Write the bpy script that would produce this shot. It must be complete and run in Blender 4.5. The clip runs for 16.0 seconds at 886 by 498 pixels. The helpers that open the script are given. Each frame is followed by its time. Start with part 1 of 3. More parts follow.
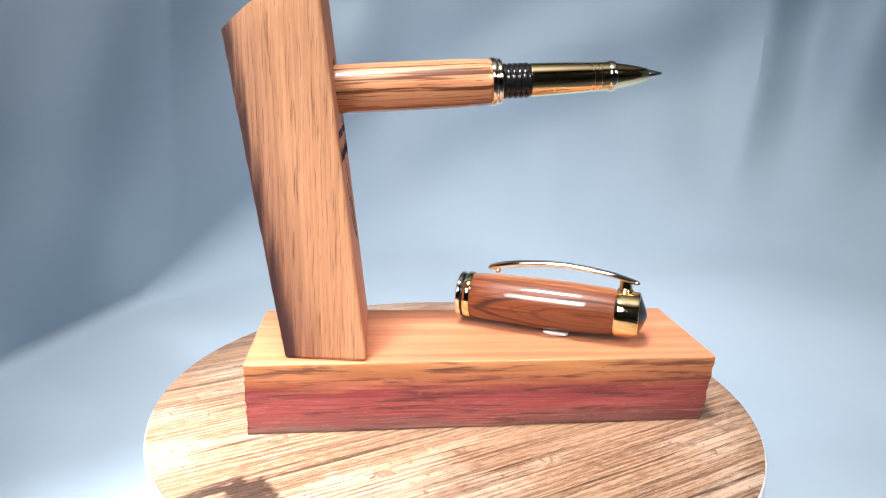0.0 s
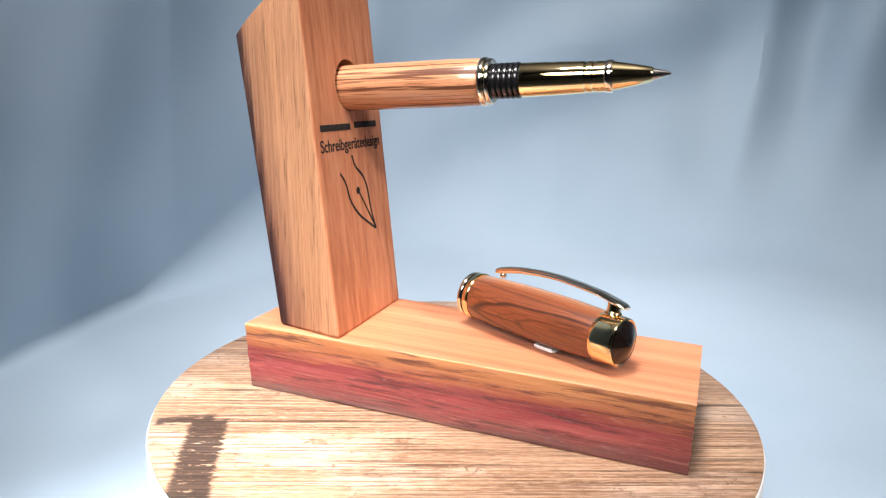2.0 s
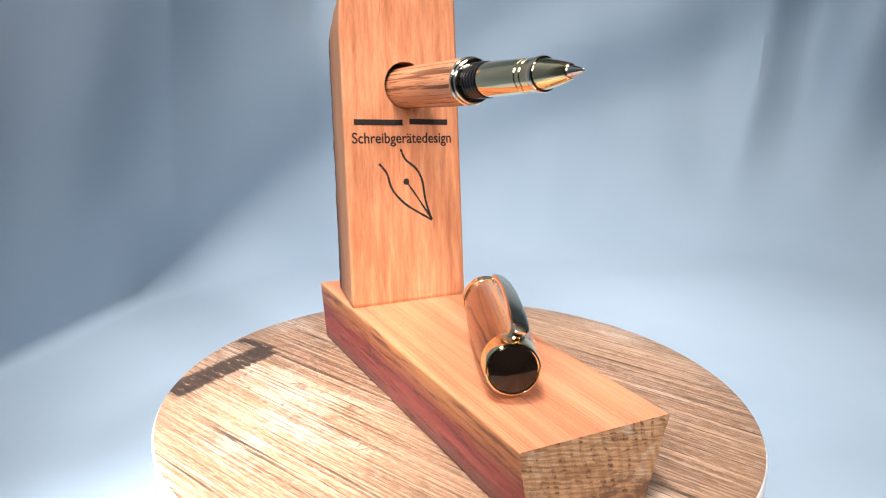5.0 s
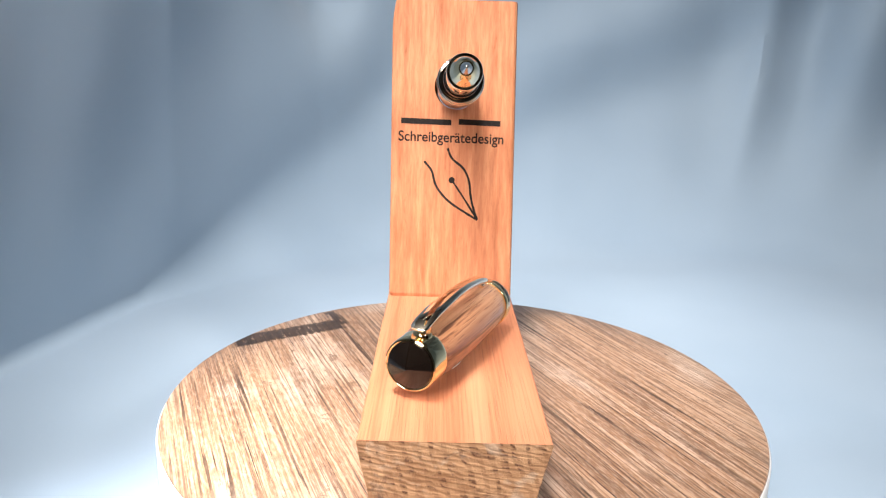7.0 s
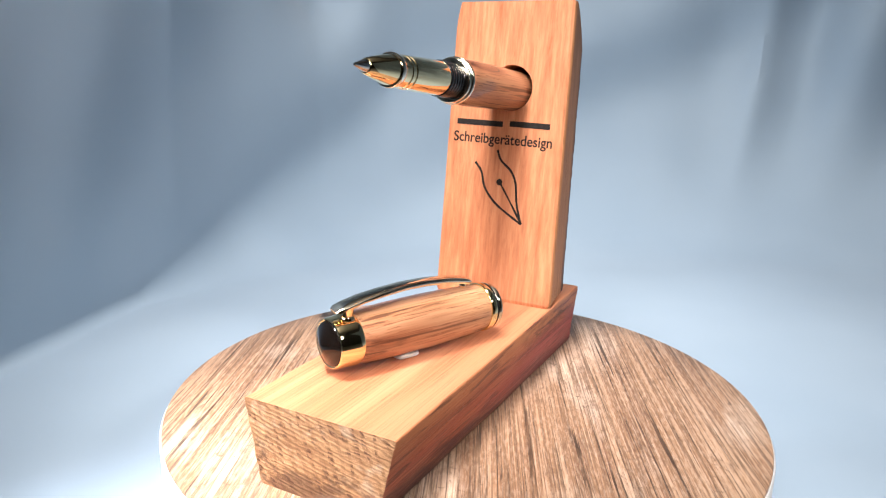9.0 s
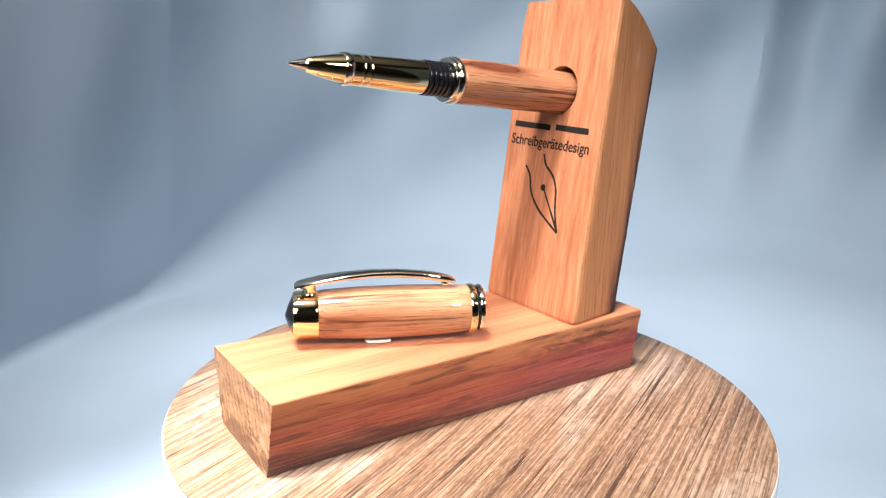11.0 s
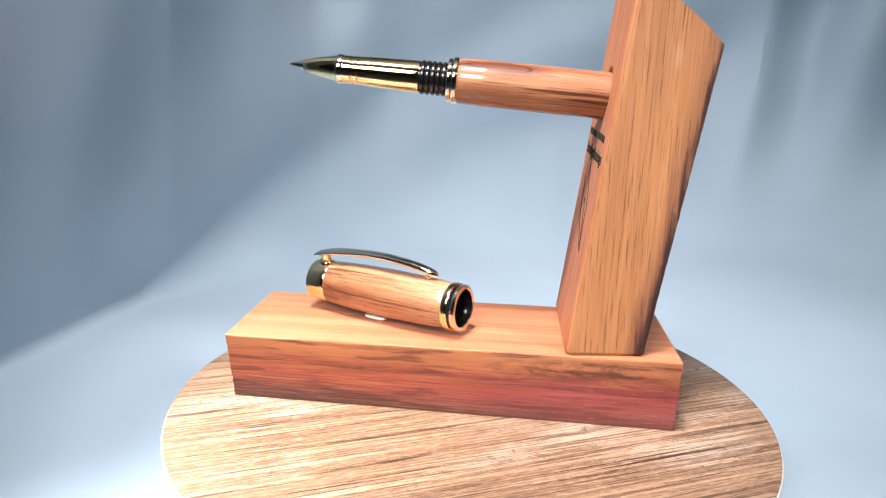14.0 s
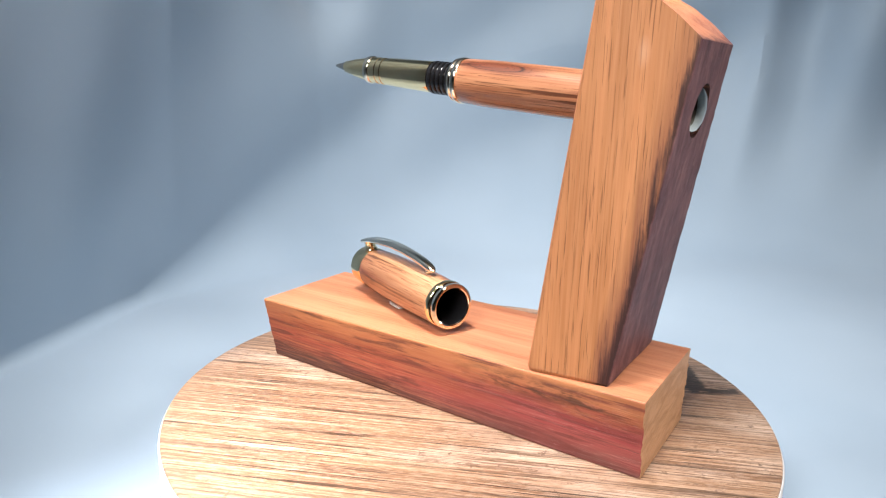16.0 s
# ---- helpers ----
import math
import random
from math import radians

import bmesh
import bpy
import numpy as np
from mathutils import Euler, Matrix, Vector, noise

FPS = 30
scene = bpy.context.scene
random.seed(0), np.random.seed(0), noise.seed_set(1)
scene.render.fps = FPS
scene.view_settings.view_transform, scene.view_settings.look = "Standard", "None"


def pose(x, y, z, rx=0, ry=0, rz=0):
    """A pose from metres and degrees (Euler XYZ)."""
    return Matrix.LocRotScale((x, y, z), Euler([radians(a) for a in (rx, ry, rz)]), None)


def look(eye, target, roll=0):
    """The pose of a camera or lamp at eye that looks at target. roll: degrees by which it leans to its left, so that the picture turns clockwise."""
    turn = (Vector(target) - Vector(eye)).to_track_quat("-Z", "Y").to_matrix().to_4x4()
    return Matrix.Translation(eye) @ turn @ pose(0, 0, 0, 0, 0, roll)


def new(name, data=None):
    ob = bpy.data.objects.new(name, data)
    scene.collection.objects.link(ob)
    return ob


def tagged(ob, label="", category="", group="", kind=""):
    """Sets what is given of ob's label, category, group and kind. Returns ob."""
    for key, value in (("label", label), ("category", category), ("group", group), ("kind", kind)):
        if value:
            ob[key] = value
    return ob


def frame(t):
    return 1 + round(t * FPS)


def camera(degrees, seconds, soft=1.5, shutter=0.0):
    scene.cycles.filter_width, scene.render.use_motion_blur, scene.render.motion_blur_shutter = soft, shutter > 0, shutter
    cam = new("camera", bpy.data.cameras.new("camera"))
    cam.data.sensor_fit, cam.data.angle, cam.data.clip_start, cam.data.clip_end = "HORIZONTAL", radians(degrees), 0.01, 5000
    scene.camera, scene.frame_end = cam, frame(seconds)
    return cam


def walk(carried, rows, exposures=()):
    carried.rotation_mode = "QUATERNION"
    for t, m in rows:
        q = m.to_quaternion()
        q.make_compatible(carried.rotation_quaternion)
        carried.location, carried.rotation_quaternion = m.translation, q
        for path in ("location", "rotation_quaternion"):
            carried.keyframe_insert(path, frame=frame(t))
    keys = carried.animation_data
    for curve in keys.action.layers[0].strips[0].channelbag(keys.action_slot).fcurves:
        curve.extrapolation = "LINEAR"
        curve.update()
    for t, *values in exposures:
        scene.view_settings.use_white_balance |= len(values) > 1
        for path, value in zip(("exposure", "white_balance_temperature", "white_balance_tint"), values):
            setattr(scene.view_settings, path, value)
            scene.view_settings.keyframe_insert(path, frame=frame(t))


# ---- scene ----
# ---- camera: stands still before the turntable ----
MM = 0.001
YAW, PITCH = radians(1.996), radians(14.236)
EYE = Vector((0.0, -0.198, 0.09588))
AIM = EYE + Vector((-math.sin(YAW) * math.cos(PITCH), math.cos(YAW) * math.cos(PITCH), -math.sin(PITCH)))
cam = camera(64.88, 16.0, soft=1.2)
walk(cam, [(0.0, look(EYE, AIM, 1.552)), (16.0, look(EYE, AIM, 1.552))], exposures=[(0.0, 0.19, 6650, 13), (16.0, 0.19, 6650, 13)])

# ---- light: a studio lamp over the set, a lamp on either side, a narrow spot on the turntable, and an added ceiling fill ----
world = bpy.data.worlds.new("world")
world.use_nodes = True
world.node_tree.nodes["Background"].inputs[0].default_value = (0.75, 0.85, 1.0, 1)
world.node_tree.nodes["Background"].inputs[1].default_value = 0.3
scene.world = world


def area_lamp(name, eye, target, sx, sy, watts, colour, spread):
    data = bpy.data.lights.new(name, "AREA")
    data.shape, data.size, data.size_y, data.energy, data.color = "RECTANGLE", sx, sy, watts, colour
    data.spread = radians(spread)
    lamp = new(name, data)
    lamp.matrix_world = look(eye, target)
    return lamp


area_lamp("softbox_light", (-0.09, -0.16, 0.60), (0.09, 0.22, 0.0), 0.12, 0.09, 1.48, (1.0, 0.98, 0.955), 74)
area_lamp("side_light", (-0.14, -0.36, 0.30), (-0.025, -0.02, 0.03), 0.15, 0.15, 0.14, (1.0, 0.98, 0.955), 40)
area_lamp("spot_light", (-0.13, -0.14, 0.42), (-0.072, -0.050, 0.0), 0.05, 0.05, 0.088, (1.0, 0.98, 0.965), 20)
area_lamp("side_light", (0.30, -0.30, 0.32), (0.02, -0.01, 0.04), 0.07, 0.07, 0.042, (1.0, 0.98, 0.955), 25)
# Unseen, added: brightens the ceiling so the gold fittings have something pale to reflect.
area_lamp("ceiling_fill_light", (0.2, -0.5, 1.05), (0.1, -0.2, 1.7), 0.3, 0.3, 8.5, (1.0, 0.97, 0.92), 150)


# ---- materials ----
class Net:
    """A small writer of node trees."""

    def __init__(self, name):
        self.mat = bpy.data.materials.new(name)
        self.mat.use_nodes = True
        self.t = self.mat.node_tree
        self.bsdf = self.t.nodes["Principled BSDF"]

    def node(self, kind, **sets):
        n = self.t.nodes.new(kind)
        for k, v in sets.items():
            if k == "blend":
                n.blend_type = v
            elif k == "op":
                n.operation = v
            elif k == "dtype":
                n.data_type = v
            elif k == "wave":
                n.bands_direction = v
            else:
                n.inputs[k.replace("_", " ")].default_value = v
        return n

    def link(self, a, b):
        self.t.links.new(a, b)

    def coords(self, scale, rot=(0, 0, 0), loc=(0, 0, 0), kind="Object"):
        out = self.node("ShaderNodeTexCoord").outputs[kind]
        steps = [(rot, (1, 1, 1), (0, 0, 0)), ((0, 0, 0), scale, loc)] if any(rot) else [(rot, scale, loc)]
        for turn, size, shift in steps:
            mp = self.node("ShaderNodeMapping")
            mp.inputs["Scale"].default_value = size
            mp.inputs["Rotation"].default_value = turn
            mp.inputs["Location"].default_value = shift
            self.link(out, mp.inputs["Vector"])
            out = mp.outputs["Vector"]
        return out

    def noise(self, vec, scale=1.0, detail=4.0, rough=0.55, dist=0.0):
        n = self.node("ShaderNodeTexNoise", Scale=scale, Detail=detail, Roughness=rough, Distortion=dist)
        self.link(vec, n.inputs["Vector"])
        return n.outputs["Fac"]

    def ramp(self, fac, stops):
        n = self.node("ShaderNodeValToRGB")
        el = n.color_ramp.elements
        while len(el) < len(stops):
            el.new(0.5)
        for e, (p, c) in zip(el, stops):
            e.position = p
            e.color = (*c, 1) if len(c) == 3 else c
        self.link(fac, n.inputs["Fac"])
        return n.outputs["Color"]

    def grey(self, fac, a, b):
        n = self.node("ShaderNodeMapRange", From_Min=a, From_Max=b)
        self.link(fac, n.inputs["Value"])
        return n.outputs["Result"]

    def mix(self, fac, a, b, blend="MIX"):
        n = self.node("ShaderNodeMix", dtype="RGBA", blend=blend)
        for s, v in ((n.inputs[0], fac), (n.inputs[6], a), (n.inputs[7], b)):
            if isinstance(v, (int, float)):
                s.default_value = v
            elif isinstance(v, tuple):
                s.default_value = (*v, 1)
            else:
                self.link(v, s)
        return n.outputs[2]

    def math(self, op, a, b=0.0, c=0.0):
        n = self.node("ShaderNodeMath", op=op)
        for s, v in zip(n.inputs, (a, b, c)):
            if isinstance(v, (int, float)):
                s.default_value = v
            else:
                self.link(v, s)
        return n.outputs[0]

    def axis(self, vec):
        n = self.node("ShaderNodeSeparateXYZ")
        self.link(vec, n.inputs[0])
        return n.outputs

    def bump(self, height, strength, dist):
        n = self.node("ShaderNodeBump", Strength=strength, Distance=dist)
        self.link(height, n.inputs["Height"])
        self.link(n.outputs[0], self.bsdf.inputs["Normal"])

    def set(self, **kw):
        for k, v in kw.items():
            s = self.bsdf.inputs[k.replace("_", " ")]
            if isinstance(v, (int, float)):
                s.default_value = v
            elif isinstance(v, tuple):
                s.default_value = (*v, 1)
            else:
                self.link(v, s)


def along(axis, fine, long):
    """Scale for grain that runs along an axis: fine and long in repeats a metre."""
    return tuple(long if i == axis else fine for i in range(3))


def plain(name, colour, rough, metal=0.0, coat=0.0):
    n = Net(name)
    n.set(Base_Color=colour, Metallic=metal, Coat_Weight=coat)
    f = n.noise(n.coords((900, 900, 900)), 1.0, 3.0)
    n.set(Roughness=n.math("MULTIPLY_ADD", f, rough * 0.5, rough * 0.75))
    return n.mat


def wood_net(name, axis, pale, mid, dark, seed=0.0, pitted=0.52):
    """Oak-like: broad growth bands, fibres and short dark pores along one axis."""
    n = Net(name)
    off = (seed, seed * 0.7, seed * 1.3)
    broad = n.noise(n.coords(along(axis, 260, 6), loc=off), 1.0, 3.0, 0.5, 0.12)
    fibre = n.noise(n.coords(along(axis, 1900, 30), loc=off), 1.0, 4.0, 0.6)
    pores = n.noise(n.coords(along(axis, 3000, 62), loc=off), 1.0, 2.0, 0.5)
    col = n.ramp(broad, [(0.24, dark), (0.46, mid), (0.70, pale)])
    col = n.mix(n.math("MULTIPLY", n.grey(fibre, 0.42, 0.66), 0.45), col, pale)
    col = n.mix(n.math("MULTIPLY", n.grey(fibre, 0.48, 0.36), 0.32), col, dark)
    dash = n.math("MULTIPLY", n.grey(pores, 0.60, 0.655), n.grey(broad, 0.74, 0.46))
    col = n.mix(n.math("MULTIPLY", dash, pitted), col, tuple(c * 0.32 for c in dark))
    return n, col, fibre, dash


PALE, MID, DARK = (0.66, 0.300, 0.158), (0.54, 0.200, 0.092), (0.37, 0.112, 0.046)


def base_material():
    """Sawn top in warm orange; long sides stained red to violet with a grey foot."""
    n, col, fibre, dash = wood_net("sawn_wood", 0, (0.60, 0.268, 0.142), (0.51, 0.192, 0.092), (0.40, 0.128, 0.056), 1.3, 0.30)
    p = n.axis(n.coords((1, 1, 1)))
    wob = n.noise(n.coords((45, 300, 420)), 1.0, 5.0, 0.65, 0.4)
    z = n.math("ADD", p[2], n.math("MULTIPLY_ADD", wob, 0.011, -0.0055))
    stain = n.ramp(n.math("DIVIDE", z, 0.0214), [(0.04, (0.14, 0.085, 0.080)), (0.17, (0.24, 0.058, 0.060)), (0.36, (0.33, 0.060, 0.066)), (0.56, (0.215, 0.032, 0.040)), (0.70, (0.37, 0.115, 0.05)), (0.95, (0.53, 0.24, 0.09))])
    stain = n.mix(n.math("MULTIPLY", n.grey(fibre, 0.42, 0.68), 0.22), stain, (0.58, 0.24, 0.17))
    blot = n.noise(n.coords((40, 420, 520), loc=(3, 1, 2)), 1.0, 4.0, 0.65, 0.4)
    stain = n.mix(n.math("MULTIPLY", n.grey(blot, 0.52, 0.62), 0.8), stain, (0.085, 0.022, 0.026))
    drift = n.noise(n.coords((14, 60, 60), loc=(1, 7, 3)), 1.0, 3.0, 0.5)
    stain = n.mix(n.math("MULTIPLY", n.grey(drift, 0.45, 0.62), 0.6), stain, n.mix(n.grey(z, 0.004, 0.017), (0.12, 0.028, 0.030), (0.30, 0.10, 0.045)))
    scuff = n.noise(n.coords((260, 900, 1300), loc=(4, 1, 6)), 1.0, 3.0, 0.7)
    stain = n.mix(n.math("MULTIPLY", n.grey(scuff, 0.60, 0.68), 0.18), stain, (0.56, 0.34, 0.32))
    worn = n.noise(n.coords((30, 300, 700), loc=(8, 4, 2)), 1.0, 4.0, 0.65, 0.4)
    stain = n.mix(n.math("MULTIPLY", n.grey(worn, 0.58, 0.70), 0.45), stain, (0.46, 0.20, 0.17))
    stain = n.mix(n.math("MULTIPLY", n.grey(p[1], 0.0, 0.008), 0.25), stain, (0.30, 0.052, 0.036))
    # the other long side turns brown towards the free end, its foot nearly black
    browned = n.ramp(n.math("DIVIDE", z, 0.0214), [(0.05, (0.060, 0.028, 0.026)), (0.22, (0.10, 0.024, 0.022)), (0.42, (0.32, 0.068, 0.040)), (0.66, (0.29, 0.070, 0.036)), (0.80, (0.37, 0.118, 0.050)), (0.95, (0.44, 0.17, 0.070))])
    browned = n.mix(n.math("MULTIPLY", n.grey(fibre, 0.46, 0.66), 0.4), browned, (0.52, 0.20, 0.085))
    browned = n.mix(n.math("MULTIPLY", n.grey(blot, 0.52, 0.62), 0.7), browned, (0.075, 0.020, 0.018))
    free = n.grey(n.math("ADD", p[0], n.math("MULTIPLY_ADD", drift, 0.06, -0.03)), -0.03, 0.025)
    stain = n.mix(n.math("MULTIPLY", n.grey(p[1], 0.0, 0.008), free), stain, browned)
    knots = n.noise(n.coords((130, 300, 420), loc=(2, 7, 5)), 1.0, 4.0, 0.65, 0.5)
    band = n.math("MULTIPLY", n.grey(n.math("ABSOLUTE", n.math("SUBTRACT", p[2], 0.0168)), 0.0042, 0.0012), n.grey(n.math("ABSOLUTE", n.math("ADD", p[0], 0.034)), 0.030, 0.014))
    band = n.math("MULTIPLY", n.math("MULTIPLY", band, n.grey(knots, 0.42, 0.60)), n.grey(p[1], 0.0, 0.008))
    stain = n.mix(n.math("MULTIPLY", band, 0.85), stain, (0.075, 0.030, 0.018))
    tc = n.node("ShaderNodeTexCoord")
    nx = n.axis(tc.outputs["Normal"])
    side = n.grey(n.math("ABSOLUTE", nx[1]), 0.55, 0.8)
    end = n.grey(n.math("ABSOLUTE", nx[0]), 0.6, 0.8)
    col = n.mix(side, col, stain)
    # end grain: sawn across in slanting ridges, weathered dark in drifts, darkest at the foot
    def ridges(scale, twist):
        wave = n.node("ShaderNodeTexWave", Scale=1.0, Distortion=twist, Detail=2.0, Detail_Scale=1.2, Detail_Roughness=0.6, wave="DIAGONAL")
        n.link(n.coords(scale), wave.inputs["Vector"])
        return wave.outputs["Fac"]

    rows, cuts = ridges((0, 215, 78), 4.5), ridges((0, 120, 480), 7.0)
    ringn = n.noise(n.coords((10, 95, 150), loc=(0, 2, 1)), 1.0, 5.0, 0.62, 1.0)
    arcs = n.noise(n.coords((10, 120, 420), loc=(0, 6, 3)), 1.0, 4.0, 0.6, 0.5)
    flecks = n.noise(n.coords((10, 240, 300), loc=(0, 5, 1)), 1.0, 4.0, 0.65)
    cut = n.mix(n.grey(arcs, 0.34, 0.64), (0.33, 0.165, 0.080), (0.54, 0.315, 0.170))
    cut = n.mix(n.math("MULTIPLY", n.grey(rows, 0.45, 0.75), 0.35), cut, (0.24, 0.110, 0.052))
    dents = n.math("MULTIPLY", n.math("MULTIPLY", n.grey(rows, 0.35, 0.75), n.grey(cuts, 0.40, 0.70)), n.grey(flecks, 0.49, 0.58))
    cut = n.mix(n.math("MULTIPLY", dents, 0.85), cut, (0.10, 0.038, 0.020))
    chalk = n.noise(n.coords((10, 130, 190), loc=(0, 9, 4)), 1.0, 4.0, 0.6, 0.6)
    cut = n.mix(n.math("MULTIPLY", n.grey(chalk, 0.56, 0.68), 0.6), cut, (0.55, 0.42, 0.31))
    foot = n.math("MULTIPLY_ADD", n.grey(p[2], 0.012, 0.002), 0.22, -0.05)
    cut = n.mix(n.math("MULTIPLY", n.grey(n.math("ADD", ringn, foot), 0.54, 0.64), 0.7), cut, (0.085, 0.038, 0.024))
    smooth_end = n.mix(n.grey(arcs, 0.36, 0.62), (0.50, 0.26, 0.125), (0.64, 0.37, 0.20))
    cut = n.mix(n.grey(nx[0], 0.0, -0.4), cut, smooth_end)
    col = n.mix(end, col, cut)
    n.set(Base_Color=col, Roughness=0.52)
    h = n.math("ADD", n.math("MULTIPLY", fibre, 0.6), n.math("MULTIPLY", cuts, n.math("MULTIPLY", end, 0.7)))
    n.bump(n.math("SUBTRACT", h, dash), 0.5, 0.0003)
    return n.mat


def post_material():
    """Planed faces in orange oak; the rear keeps the violet weathered skin, darkening its edges."""
    n, col, fibre, dash = wood_net("planed_wood", 2, PALE, MID, DARK, 4.1)
    calm = n.noise(n.coords((500, 500, 6), loc=(2, 3, 1)), 1.0, 3.0, 0.6, 0.2)
    front = n.node("ShaderNodeTexCoord")
    fx = n.axis(front.outputs["Normal"])
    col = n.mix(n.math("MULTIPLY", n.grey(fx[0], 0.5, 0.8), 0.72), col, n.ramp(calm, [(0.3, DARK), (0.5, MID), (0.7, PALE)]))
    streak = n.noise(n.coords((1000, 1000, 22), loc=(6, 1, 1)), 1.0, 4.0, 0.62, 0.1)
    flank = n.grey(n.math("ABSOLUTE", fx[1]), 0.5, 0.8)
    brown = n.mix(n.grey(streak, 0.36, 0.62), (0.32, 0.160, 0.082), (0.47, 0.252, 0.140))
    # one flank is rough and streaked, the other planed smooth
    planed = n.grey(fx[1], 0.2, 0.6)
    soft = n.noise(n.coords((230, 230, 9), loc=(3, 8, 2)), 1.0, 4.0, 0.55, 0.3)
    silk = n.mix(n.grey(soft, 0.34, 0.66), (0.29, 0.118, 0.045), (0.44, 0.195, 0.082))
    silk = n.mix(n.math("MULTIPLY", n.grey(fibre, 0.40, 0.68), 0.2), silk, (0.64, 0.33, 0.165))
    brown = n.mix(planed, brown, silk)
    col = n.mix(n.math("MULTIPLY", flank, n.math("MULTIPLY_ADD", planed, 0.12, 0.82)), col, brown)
    grooves = n.math("MULTIPLY", dash, n.math("MULTIPLY_ADD", planed, 0.10, 0.55))
    col = n.mix(n.math("MULTIPLY", flank, grooves), col, (0.10, 0.038, 0.016))
    p = n.axis(n.coords((1, 1, 1)))
    # a small pale smear of dried glue high on the smooth flank
    smear = n.node("ShaderNodeVectorMath", op="LENGTH")
    n.link(n.coords((700, 30, 250), loc=(36.0, -0.42, -25.3)), smear.inputs[0])
    glue = n.math("MULTIPLY", n.grey(n.math("ADD", smear.outputs["Value"], n.math("MULTIPLY", soft, 0.8)), 1.5, 0.7), planed)
    col = n.mix(n.math("MULTIPLY", glue, 0.2), col, (0.72, 0.52, 0.40))
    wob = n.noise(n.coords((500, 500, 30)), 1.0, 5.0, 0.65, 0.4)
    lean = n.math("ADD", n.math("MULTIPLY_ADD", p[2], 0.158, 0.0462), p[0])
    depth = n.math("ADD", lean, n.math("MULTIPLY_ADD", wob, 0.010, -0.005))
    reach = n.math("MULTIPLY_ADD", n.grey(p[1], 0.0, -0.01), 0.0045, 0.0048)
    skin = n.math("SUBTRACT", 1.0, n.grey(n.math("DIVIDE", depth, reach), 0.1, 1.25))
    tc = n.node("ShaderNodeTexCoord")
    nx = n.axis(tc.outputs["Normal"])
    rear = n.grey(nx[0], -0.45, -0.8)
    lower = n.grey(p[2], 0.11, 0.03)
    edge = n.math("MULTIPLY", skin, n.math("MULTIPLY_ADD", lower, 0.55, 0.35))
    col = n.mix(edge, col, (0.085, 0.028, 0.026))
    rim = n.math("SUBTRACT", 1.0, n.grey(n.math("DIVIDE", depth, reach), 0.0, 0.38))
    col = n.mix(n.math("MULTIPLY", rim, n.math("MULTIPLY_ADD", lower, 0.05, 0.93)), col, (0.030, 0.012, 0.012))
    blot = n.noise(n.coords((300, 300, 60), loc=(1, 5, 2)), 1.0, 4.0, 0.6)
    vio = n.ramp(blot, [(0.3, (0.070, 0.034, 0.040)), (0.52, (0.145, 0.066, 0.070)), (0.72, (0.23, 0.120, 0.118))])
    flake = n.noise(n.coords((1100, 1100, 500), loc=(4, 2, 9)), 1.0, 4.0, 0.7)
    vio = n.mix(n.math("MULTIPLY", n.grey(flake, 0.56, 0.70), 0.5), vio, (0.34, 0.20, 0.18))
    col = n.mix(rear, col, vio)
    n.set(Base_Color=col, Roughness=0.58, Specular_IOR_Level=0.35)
    n.bump(n.math("SUBTRACT", n.math("MULTIPLY", fibre, 0.7), dash), 0.45, 0.0003)
    return n.mat


def pen_wood_material(name, seed, pale, mid, dark, figure, ruddy, wild):
    """Turned and lacquered wood; figure: place and size of its dark eye of grain."""
    n, col, fibre, dash = wood_net(name, 0, pale, mid, dark, seed)
    col = n.mix(n.math("MULTIPLY", n.grey(dash, 0.15, 0.6), 0.6), col, tuple(c * 0.6 for c in dark))
    lines = n.noise(n.coords((16, 620, 620), loc=(seed, 2, 5)), 1.0, 3.0, 0.55, 0.15)
    col = n.mix(n.math("MULTIPLY", n.grey(lines, 0.555, 0.61), 0.75), col, tuple(c * 0.6 for c in dark))
    (fx, fy, fz), (sx, sy, sz), red = figure
    v = n.coords((1 / sx, 1 / sy, 1 / sz), loc=(-fx / sx, -fy / sy, -fz / sz))
    ln = n.node("ShaderNodeVectorMath", op="LENGTH")
    n.link(v, ln.inputs[0])
    w = n.noise(n.coords((55, 330, 330)), 1.0, 4.0)
    r = n.math("ADD", ln.outputs["Value"], n.math("MULTIPLY_ADD", w, wild, -wild / 2))
    col = n.mix(n.grey(r, 1.9, 0.9), col, n.mix(n.grey(fibre, 0.3, 0.7), red, tuple(c * 1.5 for c in red)))
    p = n.axis(n.coords((1, 1, 1)))
    turn = math.copysign(0.003, ruddy)
    flank = n.math("MULTIPLY", n.grey(p[1], turn, -turn), abs(ruddy))
    col = n.mix(flank, col, n.mix(n.grey(fibre, 0.3, 0.7), tuple(c * 0.8 for c in red), tuple(c * 1.45 for c in red)))
    col = n.mix(n.math("MULTIPLY", n.grey(lines, 0.57, 0.62), 0.6), col, tuple(c * 0.35 for c in red))
    for at, wide, much in ((0.50, 0.05, 0.55), (0.68, 0.03, 0.35), (0.95, 0.085, 1.0), (1.14, 0.03, 0.4)):
        ring = n.math("ABSOLUTE", n.math("SUBTRACT", r, at))
        col = n.mix(n.math("MULTIPLY", n.grey(ring, wide, wide * 0.2), much), col, (0.040, 0.012, 0.006))
    n.set(Base_Color=col, Roughness=0.42, Specular_IOR_Level=0.3, Coat_Weight=0.8, Coat_Roughness=0.03)
    return n.mat


